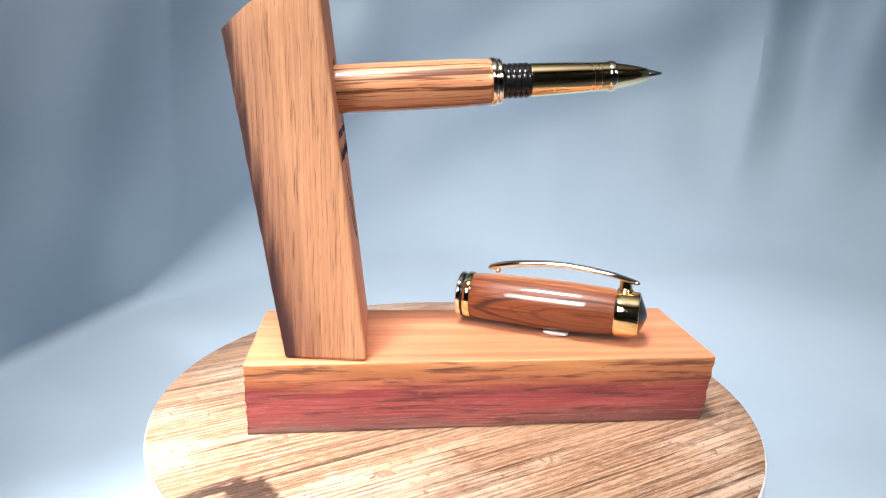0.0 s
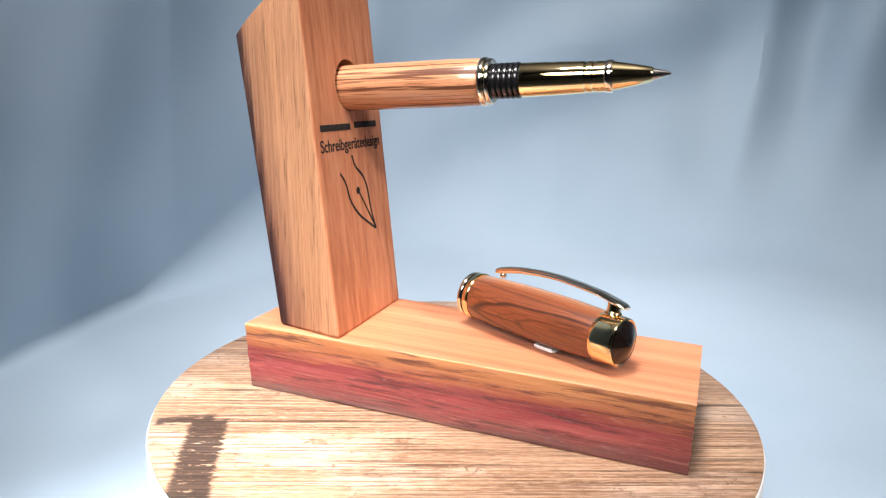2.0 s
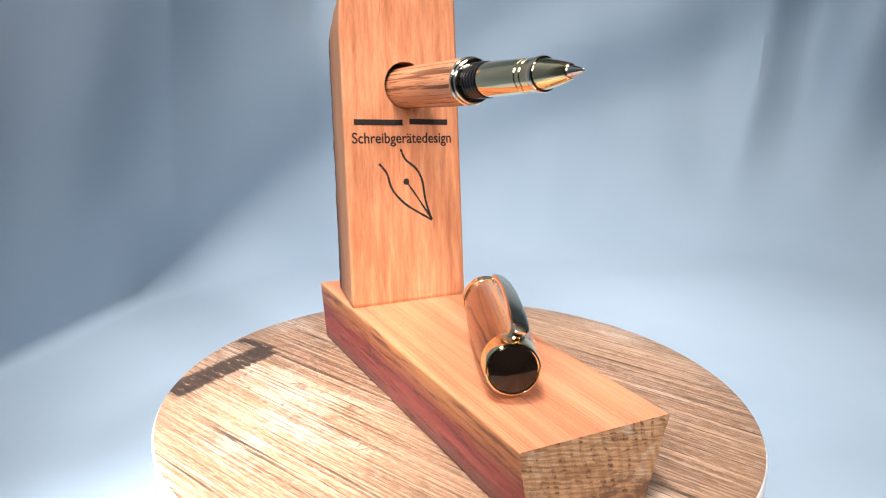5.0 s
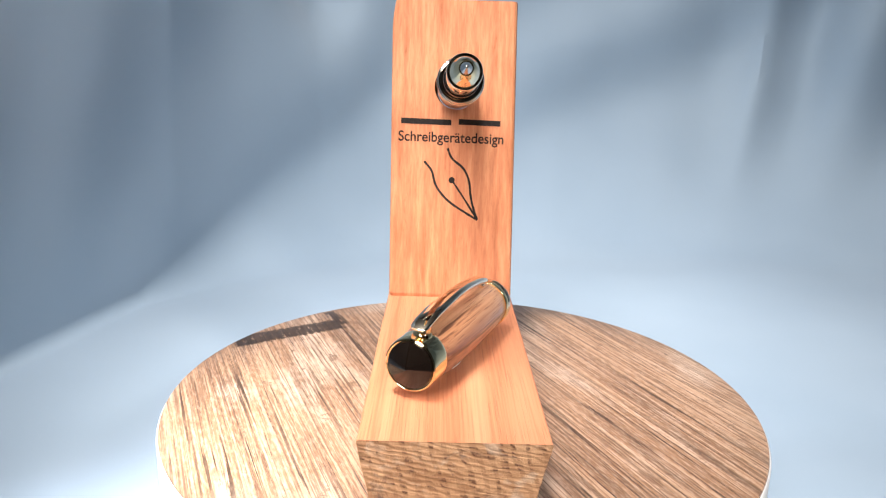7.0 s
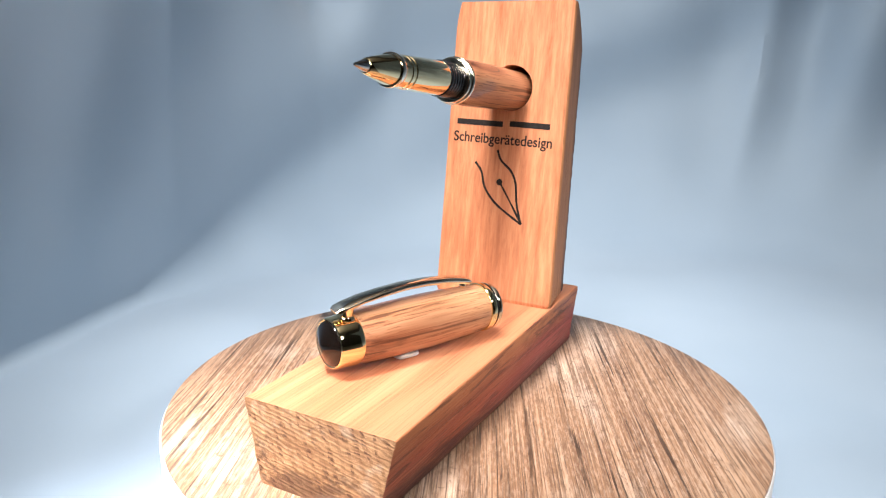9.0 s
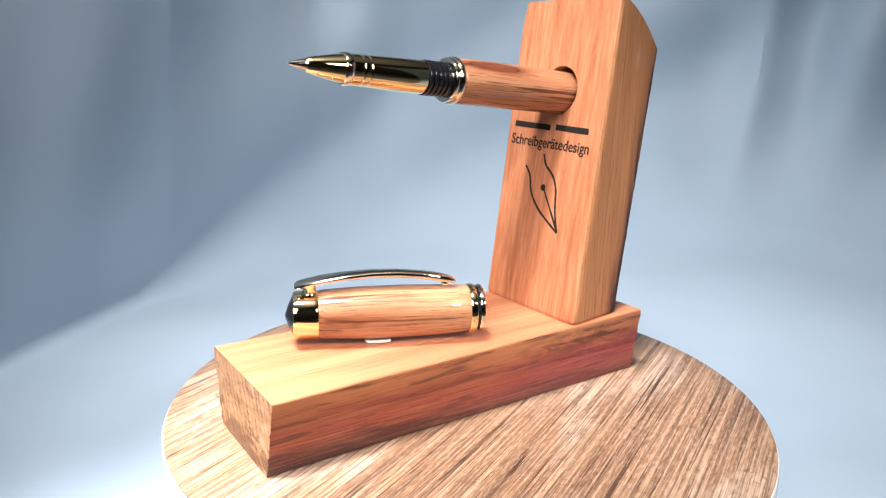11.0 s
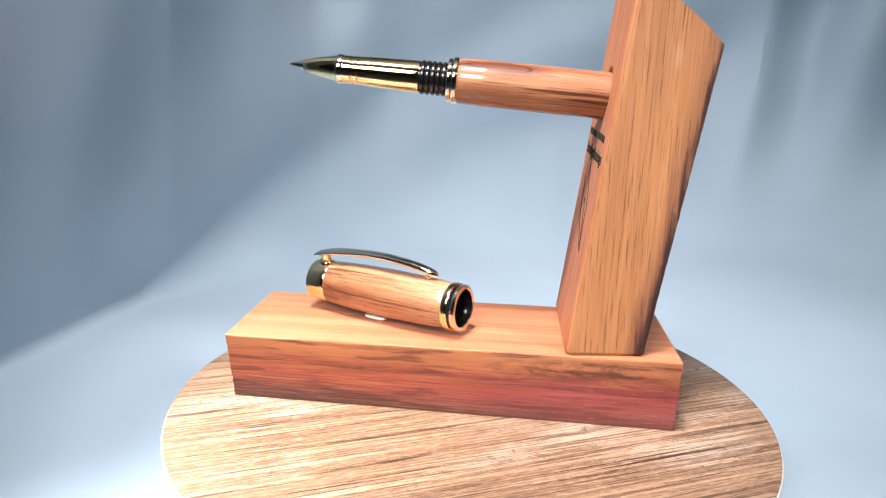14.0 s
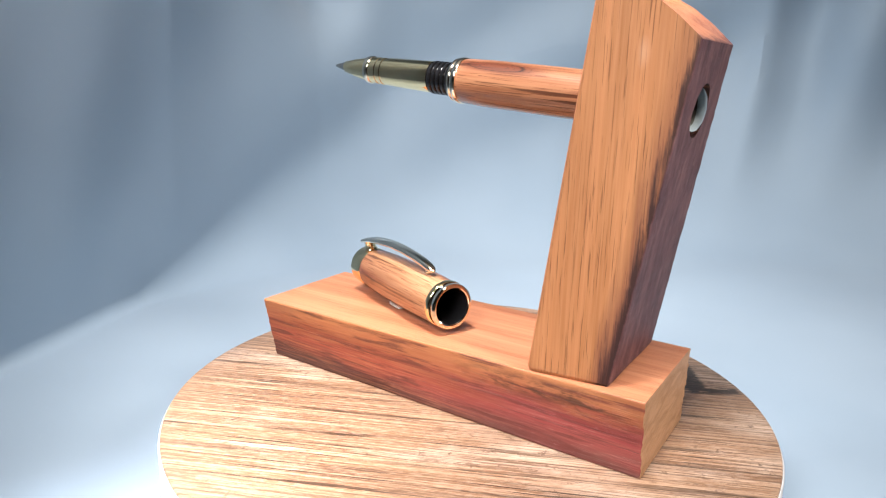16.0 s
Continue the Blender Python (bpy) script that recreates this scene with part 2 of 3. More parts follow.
def laminate_material():
    """Printed decor of weathered boards, worn pale and brown, with one dark mended patch."""
    n = Net("weathered_board_laminate")
    rot = (0, 0, -radians(32.0))
    broad = n.noise(n.coords((7, 110, 10), rot), 1.0, 4.0, 0.6, 0.2)
    fine = n.noise(n.coords((20, 1300, 10), rot), 1.0, 3.0, 0.6, 0.1)
    lines = n.noise(n.coords((11, 620, 10), rot, (3, 1, 0)), 1.0, 4.0, 0.6, 0.15)
    gaps = n.noise(n.coords((30, 70, 10), rot, (5, 8, 0)), 1.0, 4.0, 0.65)
    spot = n.noise(n.coords((80, 190, 10), rot, (7, 2, 0)), 1.0, 5.0, 0.7)
    speck = n.noise(n.coords((300, 1700, 10), rot, (2, 9, 0)), 1.0, 3.0, 0.6)
    ribs = n.noise(n.coords((10, 880, 10), rot, (1, 4, 0)), 1.0, 4.0, 0.62, 0.1)
    wear = n.noise(n.coords((16, 42, 10), rot, (4, 6, 0)), 1.0, 4.0, 0.6, 0.4)
    hair = n.noise(n.coords((26, 1500, 10), rot, (9, 3, 0)), 1.0, 4.0, 0.65, 0.1)
    col = n.ramp(broad, [(0.3, (0.205, 0.103, 0.057)), (0.5, (0.295, 0.160, 0.090)), (0.7, (0.39, 0.234, 0.142))])
    col = n.mix(n.math("MULTIPLY", n.grey(ribs, 0.50, 0.56), 0.45), col, (0.56, 0.380, 0.260))
    col = n.mix(n.math("MULTIPLY", n.grey(wear, 0.52, 0.64), n.math("MULTIPLY_ADD", n.grey(hair, 0.40, 0.58), 0.45, 0.15)), col, (0.66, 0.53, 0.43))
    col = n.mix(n.math("MULTIPLY", n.grey(ribs, 0.45, 0.40), 0.5), col, (0.105, 0.058, 0.035))
    col = n.mix(n.math("MULTIPLY", n.grey(hair, 0.45, 0.37), 0.75), col, (0.070, 0.040, 0.026))
    col = n.mix(n.math("MULTIPLY", n.grey(speck, 0.47, 0.60), 0.2), col, (0.66, 0.53, 0.42))
    col = n.mix(n.math("MULTIPLY", n.grey(speck, 0.44, 0.34), 0.3), col, (0.17, 0.10, 0.06))
    col = n.mix(n.math("MULTIPLY", n.grey(fine, 0.55, 0.60), n.math("MULTIPLY_ADD", n.grey(gaps, 0.35, 0.6), 0.6, 0.2)), col, (0.12, 0.066, 0.04))
    col = n.mix(n.math("MULTIPLY", n.grey(lines, 0.585, 0.61), n.math("MULTIPLY_ADD", n.grey(gaps, 0.62, 0.4), 0.6, 0.35)), col, (0.045, 0.025, 0.016))
    col = n.mix(n.math("MULTIPLY", n.grey(spot, 0.57, 0.66), 0.6), col, (0.15, 0.080, 0.048))
    chips = n.noise(n.coords((340, 260, 10), rot, (3, 5, 0)), 1.0, 5.0, 0.72, 0.6)
    col = n.mix(n.math("MULTIPLY", n.math("MULTIPLY", n.grey(chips, 0.60, 0.65), n.grey(wear, 0.44, 0.56)), 0.7), col, (0.11, 0.062, 0.040))
    # the patch and its tail
    q = n.axis(n.coords((1, 1, 1), (0, 0, radians(50.2))))
    wob = n.math("MULTIPLY_ADD", n.noise(n.coords((120, 900, 10), rot), 1.0, 4.0, 0.7), 0.006, -0.0031)
    inside = 0.0
    for cx, cy, hx, hy in PATCH:
        ax = n.math("SUBTRACT", n.math("ABSOLUTE", n.math("SUBTRACT", q[0], cx)), n.math("ADD", wob, hx))
        ay = n.math("SUBTRACT", n.math("ABSOLUTE", n.math("SUBTRACT", q[1], cy)), n.math("ADD", wob, hy))
        inside = n.math("MAXIMUM", inside, n.grey(n.math("MAXIMUM", ax, ay), 0.0006, -0.0006))
    scraped = n.noise(n.coords((220, 720, 10), rot, (6, 6, 0)), 1.0, 4.0, 0.65, 0.2)
    inside = n.math("MULTIPLY", inside, n.grey(scraped, 0.70, 0.57))
    col = n.mix(n.math("MULTIPLY", inside, 0.95), col, n.mix(n.grey(hair, 0.40, 0.60), (0.018, 0.011, 0.008), (0.055, 0.032, 0.022)))
    n.set(Base_Color=col, Roughness=0.42)
    n.bump(n.math("SUBTRACT", 1.0, fine), 0.25, 0.0002)
    return n.mat


def cloth_material():
    n = Net("blue_backdrop_cloth")
    big = n.noise(n.coords((5, 5, 5)), 1.0, 3.0)
    weave = n.noise(n.coords((1500, 1500, 1500)), 1.0, 2.0)
    col = n.ramp(big, [(0.3, (0.288, 0.381, 0.475)), (0.7, (0.345, 0.440, 0.530))])
    n.set(Base_Color=col, Roughness=0.75, Sheen_Weight=0.2)
    n.bump(weave, 0.1, 0.0003)
    return n.mat


# the dark patch on the laminate and its tail: centre and half sizes, along and across
PATCH = ((0.029, -0.0735, 0.021, 0.0052), (0.007, -0.080, 0.0022, 0.008))
M_BASE, M_POST = base_material(), post_material()
M_PEN = pen_wood_material("pen_wood", 8.0, (0.64, 0.33, 0.18), (0.48, 0.205, 0.098), (0.24, 0.078, 0.034), ((-0.0125, 0.0042, 0.0049), (0.0095, 0.0016, 0.0016), (0.13, 0.036, 0.017)), -0.32, 0.9)
M_CAP = pen_wood_material("cap_wood", 5.2, (0.72, 0.43, 0.25), (0.60, 0.31, 0.16), (0.33, 0.13, 0.055), ((0.040, -0.0066, -0.0008), (0.0335, 0.012, 0.0052), (0.150, 0.040, 0.0145)), 1.0, 0.35)
M_LAM, M_CLOTH = laminate_material(), cloth_material()
M_GOLD = plain("gold_plating", (0.96, 0.78, 0.46), 0.05, 1.0)
M_CHROME = plain("pale_gold_plating", (0.92, 0.83, 0.68), 0.06, 1.0)
M_STEEL = plain("steel", (0.62, 0.60, 0.57), 0.16, 1.0)
M_BLACK = plain("black_plastic", (0.008, 0.008, 0.009), 0.16)
M_GEM = plain("black_onyx", (0.006, 0.004, 0.003), 0.06)
M_INK = plain("burnt_engraving", (0.009, 0.005, 0.004), 0.9)
M_WHITE = plain("white_plastic", (0.82, 0.81, 0.79), 0.35)
M_PUTTY = plain("white_putty", (0.85, 0.85, 0.83), 0.6)
M_WALL = plain("matt_wall_paint", (0.10, 0.10, 0.102), 0.8)
M_CEILING = plain("ceiling_paint", (0.42, 0.415, 0.405), 0.8)
M_DIM = plain("dark_grey_paint", (0.12, 0.12, 0.125), 0.8)


# ---- mesh helpers ----
def part(name, bm, material, parent=None, label="", smooth=True, crisp=38):
    me = bpy.data.meshes.new(name)
    bmesh.ops.recalc_face_normals(bm, faces=bm.faces)
    bm.to_mesh(me)
    bm.free()
    me.materials.append(material)
    if smooth:
        me.polygons.foreach_set("use_smooth", [True] * len(me.polygons))
        me.set_sharp_from_angle(angle=radians(crisp))
    ob = new(name, me)
    ob.parent = parent
    return tagged(ob, label)


def lathe(profile, segs=64):
    """Turned about x: profile of (x, radius) in mm; a radius of 0 closes."""
    bm = bmesh.new()
    rings = []
    for x, r in profile:
        if r <= 0:
            rings.append([bm.verts.new((x * MM, 0, 0))])
        else:
            rings.append([bm.verts.new((x * MM, r * MM * math.cos(a), r * MM * math.sin(a))) for a in (2 * math.pi * i / segs for i in range(segs))])
    for a, b in zip(rings, rings[1:]):
        if len(a) == 1 and len(b) == 1:
            continue
        for i in range(segs):
            j = (i + 1) % segs
            if len(a) == 1:
                bm.faces.new((a[0], b[i], b[j]))
            elif len(b) == 1:
                bm.faces.new((a[i], b[0], a[j]))
            else:
                bm.faces.new((a[i], b[i], b[j], a[j]))
    return bm


def bead(x0, x1, r, inner, n=6):
    """A rounded ring from x0 to x1 that swells from inner to r."""
    out = [(x0, inner)]
    for i in range(n + 1):
        a = math.pi * i / n
        out.append(((x0 + x1) / 2 - (x1 - x0) / 2 * math.cos(a), r - (r - inner) * 0.35 * (1 - math.sin(a))))
    return out + [(x1, inner)]


def rounded(corners, radius, n=4, radii=None):
    """A polygon with rounded corners, as 2D points."""
    out = []
    k = len(corners)
    for i in range(k):
        p, c, q = Vector(corners[i - 1]), Vector(corners[i]), Vector(corners[(i + 1) % k])
        rad = radii[i] if radii else radius
        a, b = (p - c).normalized() * rad, (q - c).normalized() * rad
        for s in range(n + 1):
            t = s / n
            out.append(c + a * (1 - t) ** 2 + b * t ** 2)
    return out


def spread(points):
    """Adds points along the long sides, closer towards each end, the same number on every ring."""
    out = []
    for i, p in enumerate(points):
        q = points[(i + 1) % len(points)]
        out.append(p)
        if (q - p).length > 0.006:
            out += [p.lerp(q, f) for f in (0.03, 0.07, 0.14, 0.25, 0.5, 0.75, 0.86, 0.93, 0.97)]
    return out


def loft(bm, rings, close=True):
    made = [[bm.verts.new(v) for v in r] for r in rings]
    n = len(made[0])
    for a, b in zip(made, made[1:]):
        for i in range(n):
            bm.faces.new((a[i], a[(i + 1) % n], b[(i + 1) % n], b[i]))
    if close:
        for r in (made[0], made[-1]):
            mid = bm.verts.new(sum((v.co for v in r), Vector()) / n)
            for i in range(n):
                bm.faces.new((r[i], r[(i + 1) % n], mid))
    return made


# ---- the room round the set, and the backdrop ----
def slab(name, lo, hi, material):
    bm = bmesh.new()
    bmesh.ops.create_cube(bm, size=1.0)
    for v in bm.verts:
        v.co = [(a + b) / 2 + (b - a) * c for a, b, c in zip(lo, hi, v.co)]
    return tagged(part(name, bm, material, smooth=False), kind="structure")


tagged(slab("floor", (-1.3, -1.5, -0.86), (1.5, 1.3, -0.80), M_WALL), "plain grey floor of the room")
tagged(slab("ceiling", (-1.3, -1.5, 1.70), (1.5, 1.3, 1.76), M_CEILING), "plain grey ceiling")
for nm, lo, hi in (("wall_north", (-1.3, 1.3, -0.8), (1.5, 1.36, 1.7)), ("wall_south", (-1.3, -1.56, -0.8), (1.5, -1.5, 1.7)), ("wall_west", (-1.36, -1.5, -0.8), (-1.3, 1.3, 1.7)), ("wall_east", (1.5, -1.5, -0.8), (1.56, 1.3, 1.7))):
    tagged(slab(nm, lo, hi, M_DIM if nm == "wall_north" else M_WALL), "plain matt grey wall")

FOOT = -0.040


def wall_line(s):
    """The foot of the hanging cloth, from the set's west side round to its east: s from 0 to 1."""
    pts = [(-0.33, -0.32), (-0.25, -0.06), (-0.205, 0.10), (-0.155, 0.29), (-0.02, 0.43), (0.25, 0.46), (0.52, 0.36), (0.66, 0.12), (0.70, -0.25)]
    x = s * (len(pts) - 1)
    i = min(int(x), len(pts) - 2)
    f = x - i
    p = [Vector(pts[max(0, min(len(pts) - 1, i + d))]) for d in (-1, 0, 1, 2)]
    return 0.5 * (2 * p[1] + (p[2] - p[0]) * f + (2 * p[0] - 5 * p[1] + 4 * p[2] - p[3]) * f * f + (3 * p[1] - p[0] - 3 * p[2] + p[3]) * f ** 3)


def backdrop():
    """One sheet of cloth: it lies on the table, bends up and hangs in soft folds."""
    bm = bmesh.new()
    U = 460
    marks = [i / 44 for i in range(44)] + [1 + i / 18 for i in range(18)] + [2 + i / 70 for i in range(71)]
    V = len(marks) - 1
    hub = Vector((0.03, 0.0))
    grid = []
    for i in range(U + 1):
        s = i / U
        foot = wall_line(s)
        out = (foot - hub).normalized()
        bend = 0.010 + 0.15 * min(1.0, max(0.0, (s - 0.30) / 0.25))
        row = []
        for j in range(V + 1):
            v = marks[j]
            dist = (foot - hub).length
            flat, arc, rise = dist - bend, bend * math.pi / 2, 0.50
            l = v * flat if v < 1 else flat + (v - 1) * arc if v < 2 else flat + arc + (v - 2) ** 1.5 * rise
            if l < flat:
                r, z = l, 0.0
            elif l < flat + arc:
                a = (l - flat) / bend
                r, z = flat + bend * math.sin(a), bend * (1 - math.cos(a))
            else:
                r, z = dist + 0.04 * (l - flat - arc), bend + l - flat - arc
            r -= 0.17 * z * min(1.0, max(0.0, (0.42 - s) / 0.10))
            up = min(1.0, z / 0.12)
            east = min(1.0, max(0.0, (s - 0.56) / 0.06))
            fold = 0.004 * east * math.sin(s * 150 + 2.0 * math.sin(s * 29)) + 0.020 * noise.noise(Vector((s * 7, z * 3.0 + s * 8, 3.0)))
            for at, wide, deep in ((0.629, 0.0045, -0.012), (0.645, 0.010, 0.020), (0.667, 0.009, -0.022), (0.682, 0.007, 0.042), (0.72, 0.010, -0.02), (0.76, 0.012, 0.02)):
                fold += 0.7 * deep * math.exp(-((s - at - 0.03 * (z - 0.15)) / wide) ** 2) * min(1.0, max(0.0, (z - 0.01) / 0.16))
            for at, slope, wide, deep in ((0.40, 0.95, 0.032, 0.006), (0.465, 0.85, 0.038, -0.011), (0.530, 0.75, 0.038, 0.010), (0.585, 0.55, 0.026, -0.005)):
                fold += deep * math.exp(-((s - at - slope * (z - 0.05)) / wide) ** 2)
            fold += 0.045 * math.exp(-((s - 0.423) / 0.020) ** 2 - ((z - 0.20) / 0.036) ** 2)
            fold += 0.0032 * noise.noise(Vector((s * 24, z * 9.0 - s * 14, 7.0)))
            r += fold * up
            z += 0.004 * noise.noise(Vector((r * 8, s * 12, 1.0))) * min(1.0, l / 0.12)
            p = hub + out * r
            row.append(bm.verts.new((p.x, p.y, FOOT + z)))
        grid.append(row)
    for a, b in zip(grid, grid[1:]):
        for j in range(V):
            bm.faces.new((a[j], b[j], b[j + 1], a[j + 1]))
    bmesh.ops.remove_doubles(bm, verts=bm.verts, dist=1e-5)
    ob = part("backdrop", bm, M_CLOTH)
    m = ob.modifiers.new("thickness", "SOLIDIFY")
    m.thickness, m.offset = 0.0015, -1.0
    return tagged(ob, "pale blue cloth backdrop hanging in soft folds", "backdrop", kind="structure")


backdrop()
tagged(slab("table", (-0.9, -0.9, -0.080), (0.9, 0.75, FOOT - 0.008), M_WALL), "plain grey table under the cloth")


# ---- the turntable ----
def turntable():
    root = new("turntable")
    tagged(root, "round white turntable topped with weathered-wood laminate", "turntable")
    R, cx, cy = 88.0, -2.2, -0.3
    bm = bmesh.new()
    prof = [(0, 0), (20, 0), (40, 0), (60, 0), (75, 0), (R - 0.5, 0), (R - 0.1, -0.25), (R, -0.7)]
    rings = []
    for r, z in prof:
        rings.append([bm.verts.new((0, 0, z * MM))] if r == 0 else [bm.verts.new((r * MM * math.cos(2 * math.pi * i / 160), r * MM * math.sin(2 * math.pi * i / 160), z * MM)) for i in range(160)])
    for a, b in zip(rings, rings[1:]):
        for i in range(160):
            j = (i + 1) % 160
            bm.faces.new((a[0], b[i], b[j]) if len(a) == 1 else (a[i], b[i], b[j], a[j]))
    bmesh.ops.translate(bm, verts=bm.verts, vec=(cx * MM, cy * MM, 0))
    part("top_sheet", bm, M_LAM, root, "weathered board laminate with a dark patch")
    bm = bmesh.new()
    rings = [[Vector(((R + dr) * MM * math.cos(2 * math.pi * i / 160) + cx * MM, (R + dr) * MM * math.sin(2 * math.pi * i / 160) + cy * MM, z * MM)) for i in range(160)]
             for dr, z in ((-1.2, -0.75), (0.1, -0.75), (0.5, -1.3), (0.5, -14.0), (0.0, -15.0), (-6, -16), (-6, -39.5))]
    loft(bm, rings)
    part("drum", bm, M_WHITE, root, "white plastic drum")
    return root


# ---- the pen stand ----
def pen_stand():
    root = new("pen_stand")
    tagged(root, "reddish oak pen stand with an upright post on a block base", "pen stand")
    rnd = random.Random(4)
    # the block: wider above than below, its foot narrowing towards the free end
    def section(f):
        corners = [(-23.0 + 2.8 * f, 0.0), (15.3 - 3.4 * f, 0.0), (17.2 - 0.3 * f, 21.4), (-25.3 + 0.8 * f, 21.4)]
        flat = rounded([(a * MM, b * MM) for a, b in corners], 0.7 * MM, 3)
        out = []
        for a, b, m in zip(flat, flat[1:] + flat[:1], counts):
            out += [a.lerp(b, q / m) for q in range(m)]
        return out

    counts = ([1] * 3 + [30] + [1] * 3 + [22]) * 2
    xs = np.linspace(-60.6, 67.4, 60)
    rings = []
    for k, x in enumerate(xs):
        ring = []
        for i, q in enumerate(section(k / (len(xs) - 1))):
            dy = 0.25 * noise.noise(Vector((x * 0.06, q.x * 90, q.y * 160))) * (1 if q.y < 20.4 * MM else 0.3)
            end = k in (0, len(xs) - 1)
            dx = rnd.uniform(-0.22, 0.22) if end and 1.0 * MM < q.y < 20.5 * MM else 0.0
            ring.append(Vector(((x + dx) * MM, q.x + dy * MM, q.y)))
        rings.append(ring)
    for at in (0, -1):
        mid = sum(rings[at], Vector()) / len(rings[at])
        for shrink in (0.96, 0.9):
            flatx = xs[at] * MM
            ring = [Vector((flatx, mid.y + (v.y - mid.y) * shrink, mid.z + (v.z - mid.z) * shrink)) for v in rings[at]]
            extra = [ring] if shrink == 0.96 else extra + [ring]
        rings = extra[::-1] + rings if at == 0 else rings + extra
    bm = bmesh.new()
    loft(bm, rings)
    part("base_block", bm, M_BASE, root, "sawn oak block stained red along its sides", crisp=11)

    # the post: leans back, its rear narrower than its face, the top cut to slope rearwards
    rings = []
    N = 90
    for k in range(N + 1):
        f = k / N
        zf, zb = 21.4 + f * (118.6 - 21.4), 21.4 + f * (104.2 - 21.4)
        xf, xb = -28.8 - 0.117 * (zf - 21.4), -50.4 - 0.152 * (zb - 21.4)
        crown = max(0.0, (f - 0.90) / 0.10) ** 2
        yl, yr = -24.9 - 0.3 * f + 1.2 * crown, 17.2 - 1.2 * f
        bl, br = -21.4 + 1.0 * f, 14.6 - 2.8 * f
        flat = rounded([(xf * MM, yl * MM), (xf * MM, yr * MM), (xb * MM, br * MM), (xb * MM, bl * MM)], 1.0, 4, [1.3 * MM, 2.6 * MM, 0.5 * MM, 0.5 * MM])
        ring = []
        for q in spread(flat):
            g = (q.x / MM - xb) / (xf - xb)
            z = zb + (zf - zb) * g + 2.3 * f * math.sin(math.pi * min(1.0, max(0.0, g)))
            rough = (1 - min(1, max(0, g))) ** 10 * 0.32 * noise.noise(Vector((q.y * 120, z * 0.55, 2.0)))
            ring.append(Vector((q.x + rough * 0.6 * MM, q.y + rough * MM * (1 if q.y > -3.5 * MM else -1), z * MM)))
        rings.append(ring)
    mid = sum(rings[0], Vector()) / len(rings[0])
    rings[0] = [Vector((mid.x + (v.x - mid.x) * 0.965, mid.y + (v.y - mid.y) * 0.97, v.z)) for v in rings[0]]
    bm = bmesh.new()
    loft(bm, rings)
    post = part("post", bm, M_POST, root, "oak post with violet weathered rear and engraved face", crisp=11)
    # bore it through for the pen
    cutter = part("cutter", lathe([(-60, 0), (-60, 6.5), (-2, 6.5), (0, 7.4), (60, 7.4), (60, 0)], 48), M_INK)
    cutter.matrix_world = pose(-49.5 * MM, -3.4 * MM, 89.9 * MM, 0, -7.0, 0)
    mod = post.modifiers.new("bore", "BOOLEAN")
    mod.operation, mod.object, mod.solver = "DIFFERENCE", cutter, "EXACT"
    bpy.context.view_layer.update()
    cut = bpy.data.meshes.new_from_object(post.evaluated_get(bpy.context.evaluated_depsgraph_get()))
    post.modifiers.clear()
    cut.set_sharp_from_angle(angle=radians(11))
    post.data = cut
    bpy.data.objects.remove(cutter)

    # engraving on the face
    def face(y, z, off=0.05):
        return Vector(((-28.8 - 0.117 * (z - 21.4) + off) * MM, y * MM, z * MM))

    def stroke(points, width, name):
        bm = bmesh.new()
        pts = [Vector(p) for p in points]
        fine = []
        for i in range(len(pts) - 1):
            p = [pts[max(0, min(len(pts) - 1, i + d))] for d in (-1, 0, 1, 2)]
            for s in range(5):
                t = s / 5
                fine.append(0.5 * (2 * p[1] + (p[2] - p[0]) * t + (2 * p[0] - 5 * p[1] + 4 * p[2] - p[3]) * t * t + (3 * p[1] - p[0] - 3 * p[2] + p[3]) * t ** 3))
        fine.append(pts[-1])
        rows = []
        for i, p in enumerate(fine):
            d = (fine[min(i + 1, len(fine) - 1)] - fine[max(i - 1, 0)]).normalized()
            w = width * (0.85 + 0.3 * noise.noise(Vector((i * 0.7, width, 0)))) / 2
            n = Vector((-d.y, d.x)) * w
            rows.append([face(*(p + n), 0.02), face(*(p + n), 0.09), face(*(p - n), 0.09), face(*(p - n), 0.02)])
        loft(bm, rows)
        return part(name, bm, M_INK, post, smooth=False)

    stroke([(-13.7, 67.0), (-11.2, 64.0), (-9.9, 59.7), (-7.8, 56.5), (-4.5, 53.4), (0.3, 50.4), (4.5, 48.0)], 0.85, "nib_outline")
    stroke([(-6.0, 71.5), (-4.5, 68.2), (-0.7, 65.0), (1.3, 61.2), (2.0, 56.5), (2.8, 52.8), (4.5, 48.0)], 0.85, "nib_outline")
    stroke([(-4.3, 61.0), (-1.0, 56.3), (4.2, 48.6)], 0.7, "nib_slit")
    bm = bmesh.new()
    dot = [(-4.4 + 1.05 * math.cos(a), 61.0 + 1.05 * math.sin(a)) for a in (2 * math.pi * i / 20 for i in range(20))]
    loft(bm, [[face(y, z, 0.02) for y, z in dot], [face(y, z, 0.1) for y, z in dot]])
    part("nib_vent", bm, M_INK, post, smooth=False)
    # a first line of writing as bars, then the readable word
    for y0, y1 in ((-21.6, -5.0), (-2.6, 11.2)):
        bm = bmesh.new()
        box = [(y0, 79.2), (y1, 78.9), (y1, 80.7), (y0, 81.0)]
        loft(bm, [[face(y, z, 0.02) for y, z in box], [face(y, z, 0.09) for y, z in box]])
        part("engraved_bar", bm, M_INK, post, smooth=False)
    curve = bpy.data.curves.new("engraved_word", "FONT")
    curve.body, curve.size, curve.extrude, curve.offset = "Schreibgerätedesign", 1.0, 0.008, 0.012
    temp = new("engraved_word", curve)
    bpy.context.view_layer.update()
